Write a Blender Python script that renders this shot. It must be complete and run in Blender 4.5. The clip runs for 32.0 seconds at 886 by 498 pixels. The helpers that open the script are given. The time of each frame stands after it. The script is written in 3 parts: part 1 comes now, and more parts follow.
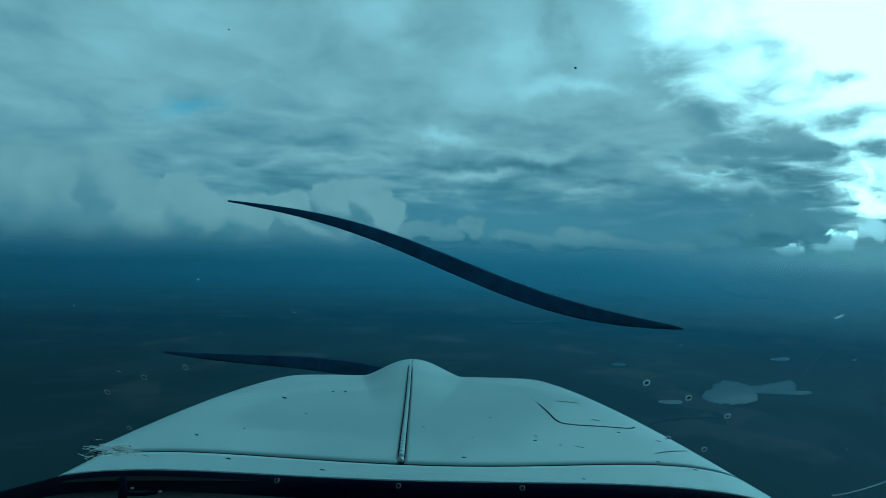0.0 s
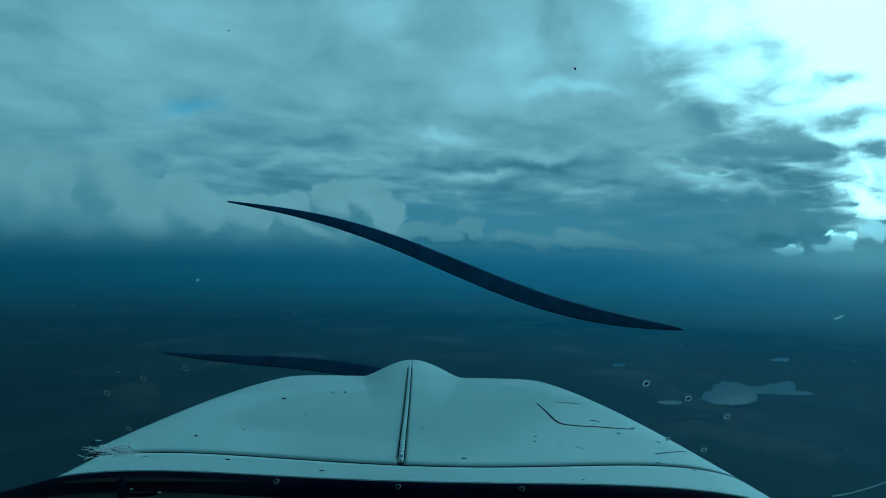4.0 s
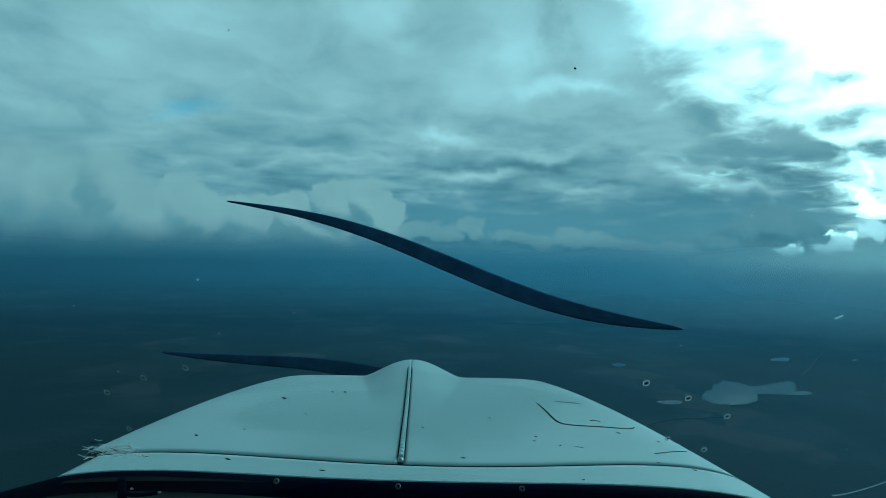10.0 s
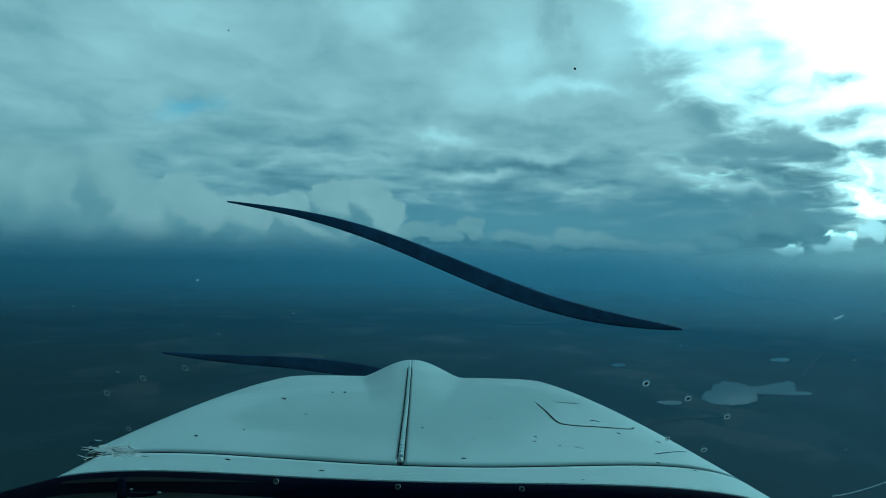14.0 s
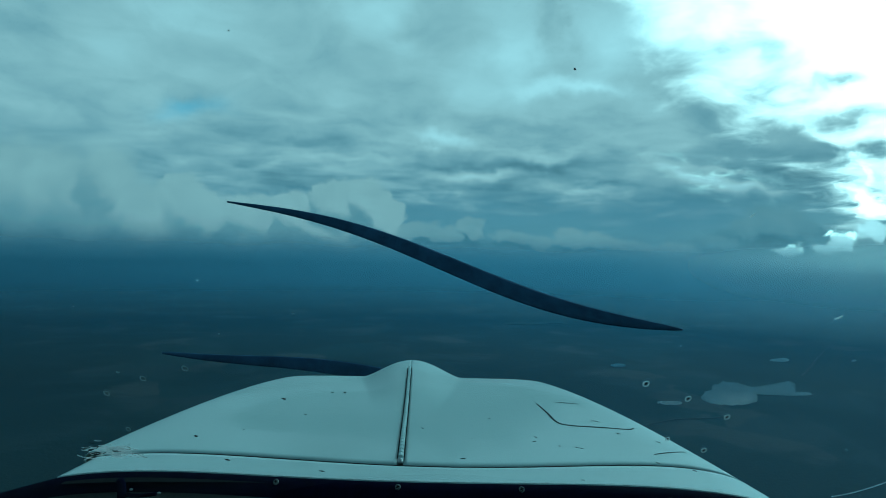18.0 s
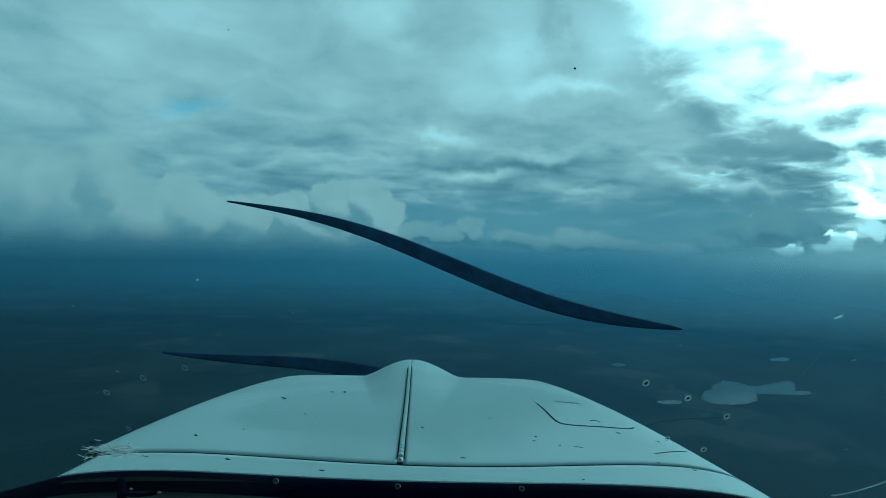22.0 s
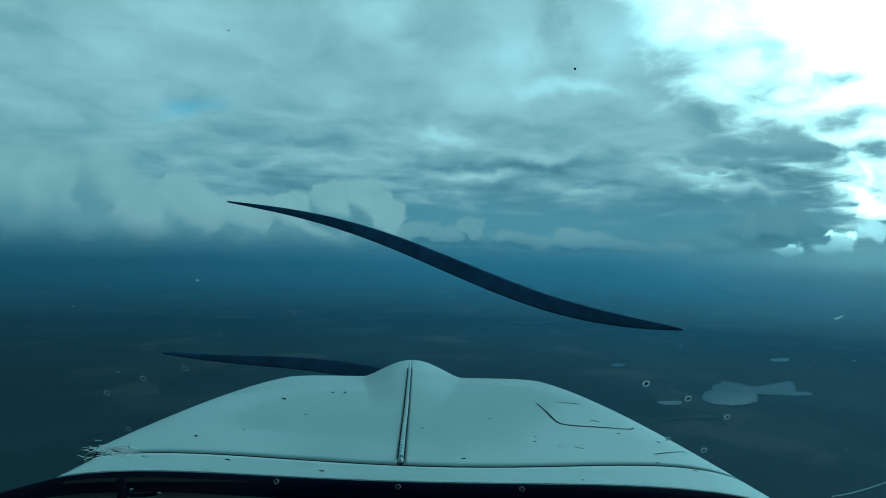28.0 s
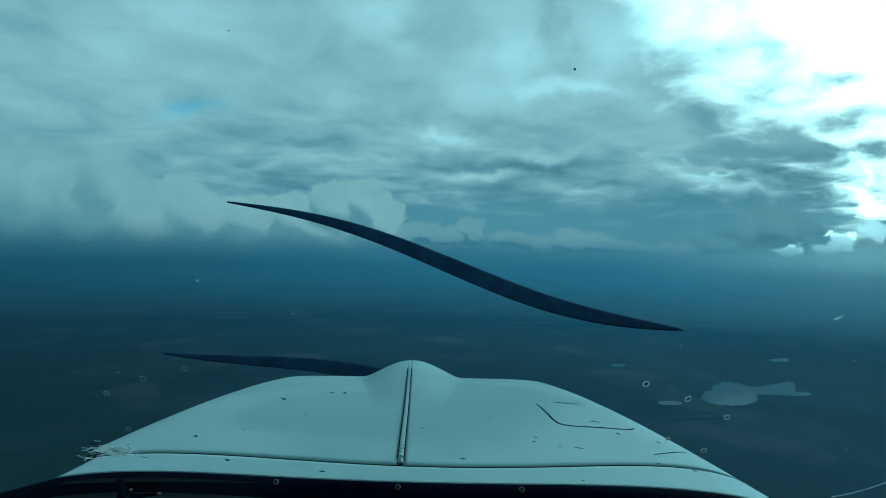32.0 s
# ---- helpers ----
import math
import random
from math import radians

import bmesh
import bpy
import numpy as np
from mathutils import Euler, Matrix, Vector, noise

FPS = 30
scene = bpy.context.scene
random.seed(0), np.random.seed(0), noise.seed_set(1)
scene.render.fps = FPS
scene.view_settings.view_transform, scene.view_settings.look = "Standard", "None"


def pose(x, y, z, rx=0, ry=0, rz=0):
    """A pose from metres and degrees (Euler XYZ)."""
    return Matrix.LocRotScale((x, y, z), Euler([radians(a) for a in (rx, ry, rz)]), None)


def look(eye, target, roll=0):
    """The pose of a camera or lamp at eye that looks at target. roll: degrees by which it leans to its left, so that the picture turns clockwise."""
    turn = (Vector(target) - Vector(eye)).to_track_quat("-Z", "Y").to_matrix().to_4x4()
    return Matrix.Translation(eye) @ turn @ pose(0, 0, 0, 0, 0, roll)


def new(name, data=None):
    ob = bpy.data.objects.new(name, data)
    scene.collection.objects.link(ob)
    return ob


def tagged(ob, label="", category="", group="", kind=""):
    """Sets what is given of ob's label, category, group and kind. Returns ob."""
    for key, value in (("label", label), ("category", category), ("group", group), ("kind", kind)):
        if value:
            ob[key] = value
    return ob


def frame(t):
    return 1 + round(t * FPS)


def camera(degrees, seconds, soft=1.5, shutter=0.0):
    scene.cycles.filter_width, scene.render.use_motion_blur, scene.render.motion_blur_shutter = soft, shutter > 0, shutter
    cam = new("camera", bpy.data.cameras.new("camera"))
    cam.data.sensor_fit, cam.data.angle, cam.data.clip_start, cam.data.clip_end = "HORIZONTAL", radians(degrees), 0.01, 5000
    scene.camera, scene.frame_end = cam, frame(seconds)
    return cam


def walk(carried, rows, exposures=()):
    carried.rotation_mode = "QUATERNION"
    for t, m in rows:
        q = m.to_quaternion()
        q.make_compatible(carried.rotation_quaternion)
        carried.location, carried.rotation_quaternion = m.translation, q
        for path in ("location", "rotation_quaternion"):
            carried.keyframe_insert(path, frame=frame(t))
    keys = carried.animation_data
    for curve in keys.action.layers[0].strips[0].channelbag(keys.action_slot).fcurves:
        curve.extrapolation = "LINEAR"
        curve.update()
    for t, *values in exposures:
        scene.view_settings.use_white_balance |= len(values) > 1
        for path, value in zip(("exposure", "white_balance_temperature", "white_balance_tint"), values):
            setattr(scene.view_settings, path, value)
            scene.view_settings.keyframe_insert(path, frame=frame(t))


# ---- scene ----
# ---------------------------------------------------------------- camera
EYE = 200.0                      # height over the ground
LENS = 80.0
# the attitude of the aircraft, in which the camera is fixed: x right, y ahead, z up
CRAFT = Matrix.Translation((0, 0, EYE)) @ Matrix.Rotation(radians(1.12), 4, "X") @ Matrix.Rotation(radians(-1.2), 4, "Y")
cam = camera(LENS, 32.0, soft=0.7)
# seconds, yaw and pitch of the mount's small shake, in degrees
SWAY = [(0, 0.063, -0.069), (0.5, 0.063, -0.069), (1, 0.015, -0.038), (1.5, 0, -0.023), (2, 0.015, 0.008), (2.5, 0, 0.023), (3, 0.015, 0.054), (3.5, 0.031, 0.038), (5.5, 0, -0.07), (6, 0, -0.023), (6.5, 0.062, 0.054), (7, 0.047, 0.038), (7.5, 0, 0.054), (8, 0.015, 0.038), (8.5, -0.015, -0.038), (9, 0.063, -0.054), (9.5, 0.032, -0.069), (10, 0.032, -0.023), (10.5, 0.015, -0.008), (11, 0.031, 0.054), (11.5, 0.015, 0.054), (12, 0.015, 0.054), (12.5, 0, 0.038), (13, 0, 0.054), (13.5, 0, 0.054), (14, 0.015, 0.008), (14.5, 0, -0.054), (16.5, 0, -0.023), (17, 0, 0.008), (17.5, 0.015, 0.008), (18, 0, 0.038), (18.5, 0.015, 0.069), (19, 0.015, 0.054), (19.5, 0.015, 0.008), (20, 0, -0.023), (20.5, 0, -0.07), (21, 0.015, -0.07), (21.5, 0.015, -0.054), (22, 0, -0.023), (22.5, 0.015, 0.069), (23, 0, 0.054), (23.5, 0, 0.069), (24, 0, 0.054), (24.5, 0, -0.038), (25, 0.032, -0.085), (25.5, -0.016, -0.008), (27.5, 0.031, 0.023), (28, 0.015, 0.023), (28.5, 0.016, -0.101), (29, 0, -0.023), (29.5, -0.015, 0.038), (30, 0, 0.054), (30.5, 0, -0.008), (31, 0.046, -0.054), (31.5, 0.015, 0.008), (32, 0, 0.054)]
walk(cam, [(t, CRAFT @ pose(0, 0, 0, 90 + up, 0, turn)) for t, turn, up in SWAY],
     exposures=[(0.0, -0.26, 3660, -47), (3.5, -0.33, 3540, -47), (6.0, -0.28, 3710, -47), (8.0, -0.14, 3860, -46), (10.0, -0.02, 3940, -46), (32.0, 0.02, 3940, -46)])


# ---------------------------------------------------------------- node helpers
def plug(tree, value, socket):
    if value is None:
        return
    if isinstance(value, bpy.types.NodeSocket):
        tree.links.new(value, socket)
    else:
        socket.default_value = value


def calc(tree, op, a, b=None, c=None, clamp=False):
    n = tree.nodes.new("ShaderNodeMath")
    n.operation, n.use_clamp = op, clamp
    for i, v in enumerate((a, b, c)):
        plug(tree, v, n.inputs[i])
    return n.outputs[0]


def step(tree, value, lo, hi, out_lo=0.0, out_hi=1.0):
    n = tree.nodes.new("ShaderNodeMapRange")
    n.interpolation_type = "SMOOTHSTEP"
    for name, v in (("Value", value), ("From Min", lo), ("From Max", hi), ("To Min", out_lo), ("To Max", out_hi)):
        plug(tree, v, n.inputs[name])
    return n.outputs["Result"]


def blend(tree, fac, a, b, mode="MIX"):
    n = tree.nodes.new("ShaderNodeMix")
    n.data_type, n.blend_type = "RGBA", mode
    plug(tree, fac, n.inputs[0])
    for v, k in ((a, 6), (b, 7)):
        if isinstance(v, tuple) and len(v) == 3:
            v = (*v, 1.0)
        plug(tree, v, n.inputs[k])
    return n.outputs[2]


def fuzz(tree, vector, scale, detail=4.0, rough=0.5, distortion=0.0):
    n = tree.nodes.new("ShaderNodeTexNoise")
    plug(tree, vector, n.inputs["Vector"])
    plug(tree, scale, n.inputs["Scale"])
    plug(tree, detail, n.inputs["Detail"])
    plug(tree, rough, n.inputs["Roughness"])
    plug(tree, distortion, n.inputs["Distortion"])
    return n.outputs["Fac"]


def xyz(tree, x, y, z):
    n = tree.nodes.new("ShaderNodeCombineXYZ")
    for i, v in enumerate((x, y, z)):
        plug(tree, v, n.inputs[i])
    return n.outputs[0]


def split(tree, v):
    n = tree.nodes.new("ShaderNodeSeparateXYZ")
    tree.links.new(v, n.inputs[0])
    return n.outputs


def material(name):
    m = bpy.data.materials.new(name)
    m.use_nodes = True
    return m, m.node_tree, m.node_tree.nodes["Principled BSDF"], m.node_tree.nodes["Material Output"]


def relief(tree, bsdf, height, distance, strength=0.5):
    n = tree.nodes.new("ShaderNodeBump")
    n.inputs["Strength"].default_value, n.inputs["Distance"].default_value = strength, distance
    tree.links.new(height, n.inputs["Height"])
    tree.links.new(n.outputs[0], bsdf.inputs["Normal"])


# ---------------------------------------------------------------- sky and sun
SUN = Vector((0.95, 1.0, 0.64)).normalized()
world = bpy.data.worlds.new("world")
scene.world = world
world.use_nodes = True
w = world.node_tree
w.nodes.clear()
aim = w.nodes.new("ShaderNodeTexCoord").outputs["Generated"]
dx, dy, dz = split(w, aim)
sky = w.nodes.new("ShaderNodeTexSky")
sky.sky_type, sky.sun_disc = "NISHITA", False
sky.sun_elevation, sky.sun_rotation = math.asin(SUN.z), math.atan2(SUN.x, SUN.y)
sky.altitude, sky.air_density, sky.dust_density = 600, 1.0, 1.0
clear = blend(w, 1.0, sky.outputs[0], (0.09, 0.09, 0.09), "MULTIPLY")
# slopes to the right and up, as seen ahead
ahead = calc(w, "MAXIMUM", dy, 0.08)
a_ = calc(w, "DIVIDE", dx, ahead)
b_ = calc(w, "DIVIDE", dz, ahead)
flat = xyz(w, a_, b_, 0.0)


def swirl(vector, scale, amount):
    """The same slopes, pushed about, so that soft shapes fray like vapour."""
    n = w.nodes.new("ShaderNodeTexNoise")
    w.links.new(vector, n.inputs["Vector"])
    n.inputs["Scale"].default_value, n.inputs["Detail"].default_value, n.inputs["Roughness"].default_value = scale, 5.0, 0.55
    k = w.nodes.new("ShaderNodeVectorMath")
    k.operation = "MULTIPLY_ADD"
    w.links.new(n.outputs["Color"], k.inputs[0])
    k.inputs[1].default_value = (amount, amount * 0.6, 0)
    k.inputs[2].default_value = (-amount / 2, -amount * 0.3, 0)
    s = w.nodes.new("ShaderNodeVectorMath")
    w.links.new(k.outputs[0], s.inputs[0])
    w.links.new(vector, s.inputs[1])
    return s.outputs[0]


frayed = swirl(flat, 9.0, 0.16)


def patch(a0, b0, ra, rb, turn, vector=None):
    """A soft oval round one direction of the sky: 1 in its middle, 0 far off."""
    n = w.nodes.new("ShaderNodeMapping")
    n.vector_type = "TEXTURE"
    n.inputs["Location"].default_value = (a0, b0, 0)
    n.inputs["Rotation"].default_value = (0, 0, radians(turn))
    n.inputs["Scale"].default_value = (ra, rb, 1)
    w.links.new(vector or frayed, n.inputs["Vector"])
    d2 = w.nodes.new("ShaderNodeVectorMath")
    d2.operation = "DOT_PRODUCT"
    w.links.new(n.outputs[0], d2.inputs[0])
    w.links.new(n.outputs[0], d2.inputs[1])
    return calc(w, "POWER", 0.3679, d2.outputs["Value"])


def total_of(*terms):
    r = terms[0]
    for k in terms[1:]:
        r = calc(w, "ADD", r, k)
    return r


def times(v, k):
    return calc(w, "MULTIPLY", v, k)


def off(v, k):
    """How far a noise lies from its middle, times k."""
    return calc(w, "MULTIPLY_ADD", v, k, -0.5 * k)


# the cloud deck lies on a flat sheet overhead, so that it crowds towards the horizon
den = calc(w, "ADD", calc(w, "MAXIMUM", dz, 0.0), 0.20)
deck = xyz(w, calc(w, "DIVIDE", dx, den), calc(w, "DIVIDE", dy, den), 0.0)
big = fuzz(w, deck, 1.5, 3.0, 0.5, 0.3)
lumps = fuzz(w, deck, 4.2, 4.0, 0.52, 0.5)
streaks = fuzz(w, xyz(w, times(a_, 4.5), times(b_, 30.0), 0.0), 1.0, 5.0, 0.55, 0.6)
breaks = fuzz(w, xyz(w, times(a_, 15.0), times(b_, 46.0), 0.0), 1.0, 4.0, 0.6, 0.5)
layered = step(w, b_, 0.30, 0.12)
dot = w.nodes.new("ShaderNodeVectorMath")
dot.operation = "DOT_PRODUCT"
w.links.new(aim, dot.inputs[0])
dot.inputs[1].default_value = SUN
near = step(w, dot.outputs["Value"], 0.86, 0.93)
# last two terms darken the unseen deck overhead and behind, dimming the cowling
shade = total_of(step(w, b_, 0.07, 0.34, 0.275, 0.420), off(big, 0.30), off(lumps, 0.27), times(off(streaks, 0.40), layered),
                 times(step(w, dz, 0.48, 0.9), -0.22), times(step(w, calc(w, "MULTIPLY", dy, -1.0), -0.2, 0.6), -0.13))
# lighter and darker places of the deck
for place, gain in (
    (patch(0.199, 0.410, 0.246, 0.150, 0), 0.10),
    (patch(-0.550, 0.475, 0.118, 0.037, 0), 0.09),
    (patch(-0.679, 0.397, 0.080, 0.048, -20), 0.07),
    (patch(-0.775, 0.422, 0.096, 0.064, 0), -0.05),
    (patch(-0.133, 0.467, 0.075, 0.059, 30), 0.12),
    (patch(0.017, 0.411, 0.096, 0.048, 0), -0.07),
    (patch(0.119, 0.403, 0.080, 0.048, 15), 0.13),
    (patch(0.204, 0.458, 0.024, 0.086, 0), -0.10),
    (patch(0.296, 0.444, 0.064, 0.075, 0), 0.13),
    (patch(0.242, 0.336, 0.102, 0.015, 0), 0.20),
    (patch(0.408, 0.457, 0.064, 0.075, 0), 0.20),
    (patch(0.408, 0.334, 0.075, 0.030, -25), -0.05),
    (patch(0.569, 0.241, 0.161, 0.056, -25), -0.05),
    (patch(0.488, 0.293, 0.075, 0.036, -35), -0.05),
    (patch(-0.010, 0.224, 0.066, 0.014, 0), 0.22),
    (patch(0.188, 0.208, 0.080, 0.013, 0), 0.13),
    (patch(0.033, 0.162, 0.086, 0.010, 0), 0.16),
    (patch(0.269, 0.131, 0.064, 0.009, 0), 0.14),
    (patch(-0.154, 0.188, 0.128, 0.009, 0), 0.08),
    (patch(-0.358, 0.173, 0.139, 0.009, 0), 0.06),
    (patch(-0.518, 0.211, 0.118, 0.026, 0), -0.05),
    (patch(0.135, 0.182, 0.128, 0.012, 0), -0.10),
    (patch(-0.240, 0.224, 0.150, 0.013, 0), -0.05),
    (patch(0.156, 0.265, 0.150, 0.017, 0), -0.06),
    (patch(-0.336, 0.367, 0.161, 0.096, 0), -0.03),
    (patch(-0.486, 0.289, 0.064, 0.032, 0), -0.05),
    (patch(0.494, 0.165, 0.080, 0.017, -14), 0.24),
    (patch(0.585, 0.145, 0.064, 0.010, 0), 0.22),
    (patch(0.542, 0.187, 0.064, 0.009, -10), 0.14),
    (patch(0.392, 0.189, 0.064, 0.021, 0), 0.05),
):
    shade = calc(w, "MULTIPLY_ADD", place, gain, shade)
shade = calc(w, "MAXIMUM", shade, 0.10)
# where the sun breaks through: above a slanting edge, with grey scraps in it
slant = total_of(times(a_, 0.669), times(b_, 0.744), -0.616)
scraps = calc(w, "MAXIMUM", times(patch(0.815, 0.228, 0.054, 0.019, 0), 0.9), calc(w, "MAXIMUM", calc(w, "MAXIMUM", times(patch(0.595, 0.420, 0.054, 0.039, -20), 0.75), times(patch(0.740, 0.352, 0.059, 0.017, 12), 0.95)), calc(w, "MAXIMUM", patch(0.793, 0.289, 0.080, 0.028, 10), patch(0.686, 0.236, 0.075, 0.028, -20))))
thin = step(w, total_of(slant, off(lumps, 0.34), off(big, 0.16), off(breaks, 0.04), times(scraps, -0.16)), -0.085, 0.155)
thin = times(thin, near)
hook = calc(w, "MAXIMUM", calc(w, "SUBTRACT", patch(0.772, 0.178, 0.039, 0.039, 0), times(patch(0.767, 0.178, 0.016, 0.014, 0), 1.2)), patch(0.804, 0.128, 0.045, 0.026, -42))
spill = times(step(w, total_of(hook, off(breaks, 0.9)), 0.36, 0.85), step(w, hook, 0.06, 0.4))
grey = blend(w, step(w, shade, 0.18, 0.46), (0.87, 0.96, 1.08), (1.12, 1.0, 0.98))
cloud = blend(w, 1.0, grey, xyz(w, shade, shade, shade), "MULTIPLY")
cloud = blend(w, thin, cloud, (2.3, 1.9, 1.7))
# a thin blue hole high in the deck
cloud = blend(w, times(patch(-0.497, 0.283, 0.064, 0.017, 4), 0.38), cloud, (0.22, 0.40, 0.56))
# a clear blue gap under the deck, above the far haze
edge = total_of(b_, off(lumps, 0.10), off(streaks, 0.08), off(breaks, 0.05))
cover = step(w, edge, 0.060, 0.150)
gap = blend(w, 0.94, clear, (0.170, 0.200, 0.245))
total = blend(w, cover, gap, cloud)
low_at = patch(0.512, 0.165, 0.102, 0.032, -12)
total = blend(w, times(times(step(w, breaks, 0.50, 0.68), low_at), 0.75), total, (0.95, 0.88, 0.80))
total = blend(w, spill, total, (2.4, 2.0, 1.8))
veil = times(patch(0.445, 0.089, 0.203, 0.048, 0), 0.55)
total = blend(w, veil, total, (0.145, 0.185, 0.235))
# cloud heads: slopes right and up of their middles, half widths, half heights, turn
DUSK_HEADS = ((0.633, 0.068, 0.075, 0.049, 0), (0.585, 0.054, 0.064, 0.043, 0), (0.552, 0.037, 0.086, 0.028, 0), (0.702, 0.051, 0.039, 0.026, 0))
BRIGHT_HEADS = ((0.652, 0.028, 0.021, 0.010, 0), (0.722, 0.033, 0.028, 0.013, 0), (0.756, 0.042, 0.028, 0.021, 0), (0.815, 0.059, 0.036, 0.032, 0), (0.863, 0.060, 0.043, 0.036, 0))
ROW_HEADS = ((-0.047, 0.047, 0.049, 0.021, 0), (0.006, 0.044, 0.043, 0.017, 0), (0.051, 0.056, 0.026, 0.024, 0), (0.130, 0.042, 0.039, 0.018, 0), (0.172, 0.039, 0.032, 0.016, 0), (0.240, 0.043, 0.036, 0.020, 0), (0.285, 0.037, 0.043, 0.016, 0), (0.344, 0.032, 0.047, 0.013, 0), (0.424, 0.027, 0.064, 0.010, 0))
SHOULDER_HEADS = ((-0.507, 0.079, 0.066, 0.075, 0), (-0.465, 0.053, 0.086, 0.066, 0), (-0.368, 0.061, 0.080, 0.060, 0), (-0.283, 0.068, 0.064, 0.056, 0), (-0.208, 0.091, 0.060, 0.062, 0), (-0.154, 0.097, 0.051, 0.056, 0), (-0.120, 0.069, 0.045, 0.041, 0), (-0.240, 0.047, 0.096, 0.054, 0))
BANK_HEADS = ((-0.797, 0.089, 0.203, 0.123, 0), (-0.647, 0.114, 0.075, 0.091, 0), (-0.609, 0.061, 0.086, 0.086, 0))
# soft cumulus away from the sun: a tall bank, its shoulder and tower, and a low row that runs out in haze
curled = swirl(swirl(swirl(flat, 14.0, 0.070), 34.0, 0.040), 85.0, 0.016)
billow = fuzz(w, curled, 16.0, 5.0, 0.55, 0.4)


def shifted(vector, da, db):
    n = w.nodes.new("ShaderNodeVectorMath")
    w.links.new(vector, n.inputs[0])
    n.inputs[1].default_value = (da, db, 0)
    return n.outputs[0]


def heads(rows, soft_, low, high_):
    """Cloud heads grown together over the sky so far: lit from above on the sun's side."""
    def field(vector):
        f = patch(*rows[0], vector)
        for q in rows[1:]:
            f = calc(w, "SMOOTH_MAX", f, patch(*q, vector), 0.12)
        return f
    here = field(curled)
    there = field(shifted(curled, 0.010, 0.020))
    body = step(w, here, 0.36 - soft_, 0.36 + soft_)
    lit = total_of(step(w, calc(w, "SUBTRACT", here, there), -0.07, 0.18, low, high_), off(billow, 0.13))
    tint_ = blend(w, step(w, lit, 0.16, 0.38), (0.78, 0.95, 1.10), (1.10, 1.0, 0.97))
    return blend(w, times(body, 0.92), total, blend(w, 1.0, tint_, xyz(w, lit, lit, lit), "MULTIPLY"))


total = heads(DUSK_HEADS, 0.12, 0.16, 0.24)
# broken light low under the sun, between the last cumulus heads
far_at = calc(w, "MAXIMUM", patch(0.777, 0.060, 0.080, 0.021, 0), patch(0.660, 0.034, 0.032, 0.013, 0))
far_light = times(step(w, total_of(far_at, off(fuzz(w, flat, 26.0, 5.0, 0.6, 0.6), 1.9)), 0.52, 0.95), step(w, far_at, 0.1, 0.5))
total = blend(w, far_light, total, (1.9, 1.75, 1.55))
total = heads(BRIGHT_HEADS, 0.09, 0.30, 0.80)
total = heads(ROW_HEADS, 0.11, 0.19, 0.30)
total = heads(SHOULDER_HEADS, 0.08, 0.26, 0.37)
total = heads(BANK_HEADS, 0.18, 0.27, 0.37)
total = blend(w, step(w, dz, -0.03, 0.050), blend(w, step(w, a_, 0.48, 0.85), (0.125, 0.165, 0.210), (0.62, 0.70, 0.68)), total)
back = w.nodes.new("ShaderNodeBackground")
w.links.new(total, back.inputs["Color"])
back.inputs["Strength"].default_value = 1.0
w.links.new(back.outputs[0], w.nodes.new("ShaderNodeOutputWorld").inputs["Surface"])

lamp = bpy.data.lights.new("sun", "SUN")
lamp.energy, lamp.angle, lamp.color = 0.68, radians(24), (0.95, 0.98, 1.0)
sun = new("sun", lamp)
sun.matrix_world = look(SUN * 100 + Vector((0, 0, EYE)), (0, 0, EYE))

# ---------------------------------------------------------------- materials
def paint_material():
    m, t, b, _ = material("white_paint")
    co = t.nodes.new("ShaderNodeTexCoord").outputs["Object"]
    dirt = fuzz(t, co, 3.0, 6.0, 0.6)
    grime = fuzz(t, co, 45.0, 4.0, 0.6)
    stain = fuzz(t, co, 1.6, 3.0, 0.5, 0.8)
    speck = fuzz(t, co, 160.0, 2.0, 0.5)
    col = blend(t, step(t, dirt, 0.35, 0.75), (0.555, 0.620, 0.625), (0.455, 0.515, 0.520))
    col = blend(t, step(t, stain, 0.42, 0.62, 0.0, 0.85), col, (0.40, 0.47, 0.475))
    col = blend(t, step(t, grime, 0.62, 0.75, 0.0, 0.30), col, (0.42, 0.44, 0.42))
    col = blend(t, step(t, speck, 0.74, 0.80, 0.0, 0.5), col, (0.20, 0.21, 0.20))
    t.links.new(col, b.inputs["Base Color"])
    t.links.new(step(t, grime, 0.3, 0.7, 0.42, 0.58), b.inputs["Roughness"])
    b.inputs["Specular IOR Level"].default_value = 0.22
    relief(t, b, dirt, 0.004, 0.25)
    return m


def plain_material(name, colour, rough, metal=0.0, grain=60.0, vary=0.35, bump=0.0004):
    m, t, b, _ = material(name)
    co = t.nodes.new("ShaderNodeTexCoord").outputs["Object"]
    g = fuzz(t, co, grain, 5.0, 0.6)
    low = tuple(c * (1 - vary) for c in colour)
    t.links.new(blend(t, step(t, g, 0.3, 0.7), low, colour), b.inputs["Base Color"])
    b.inputs["Roughness"].default_value, b.inputs["Metallic"].default_value = rough, metal
    b.inputs["Specular IOR Level"].default_value = 0.03 if rough > 0.7 else 0.4
    relief(t, b, g, bump, 0.4)
    return m


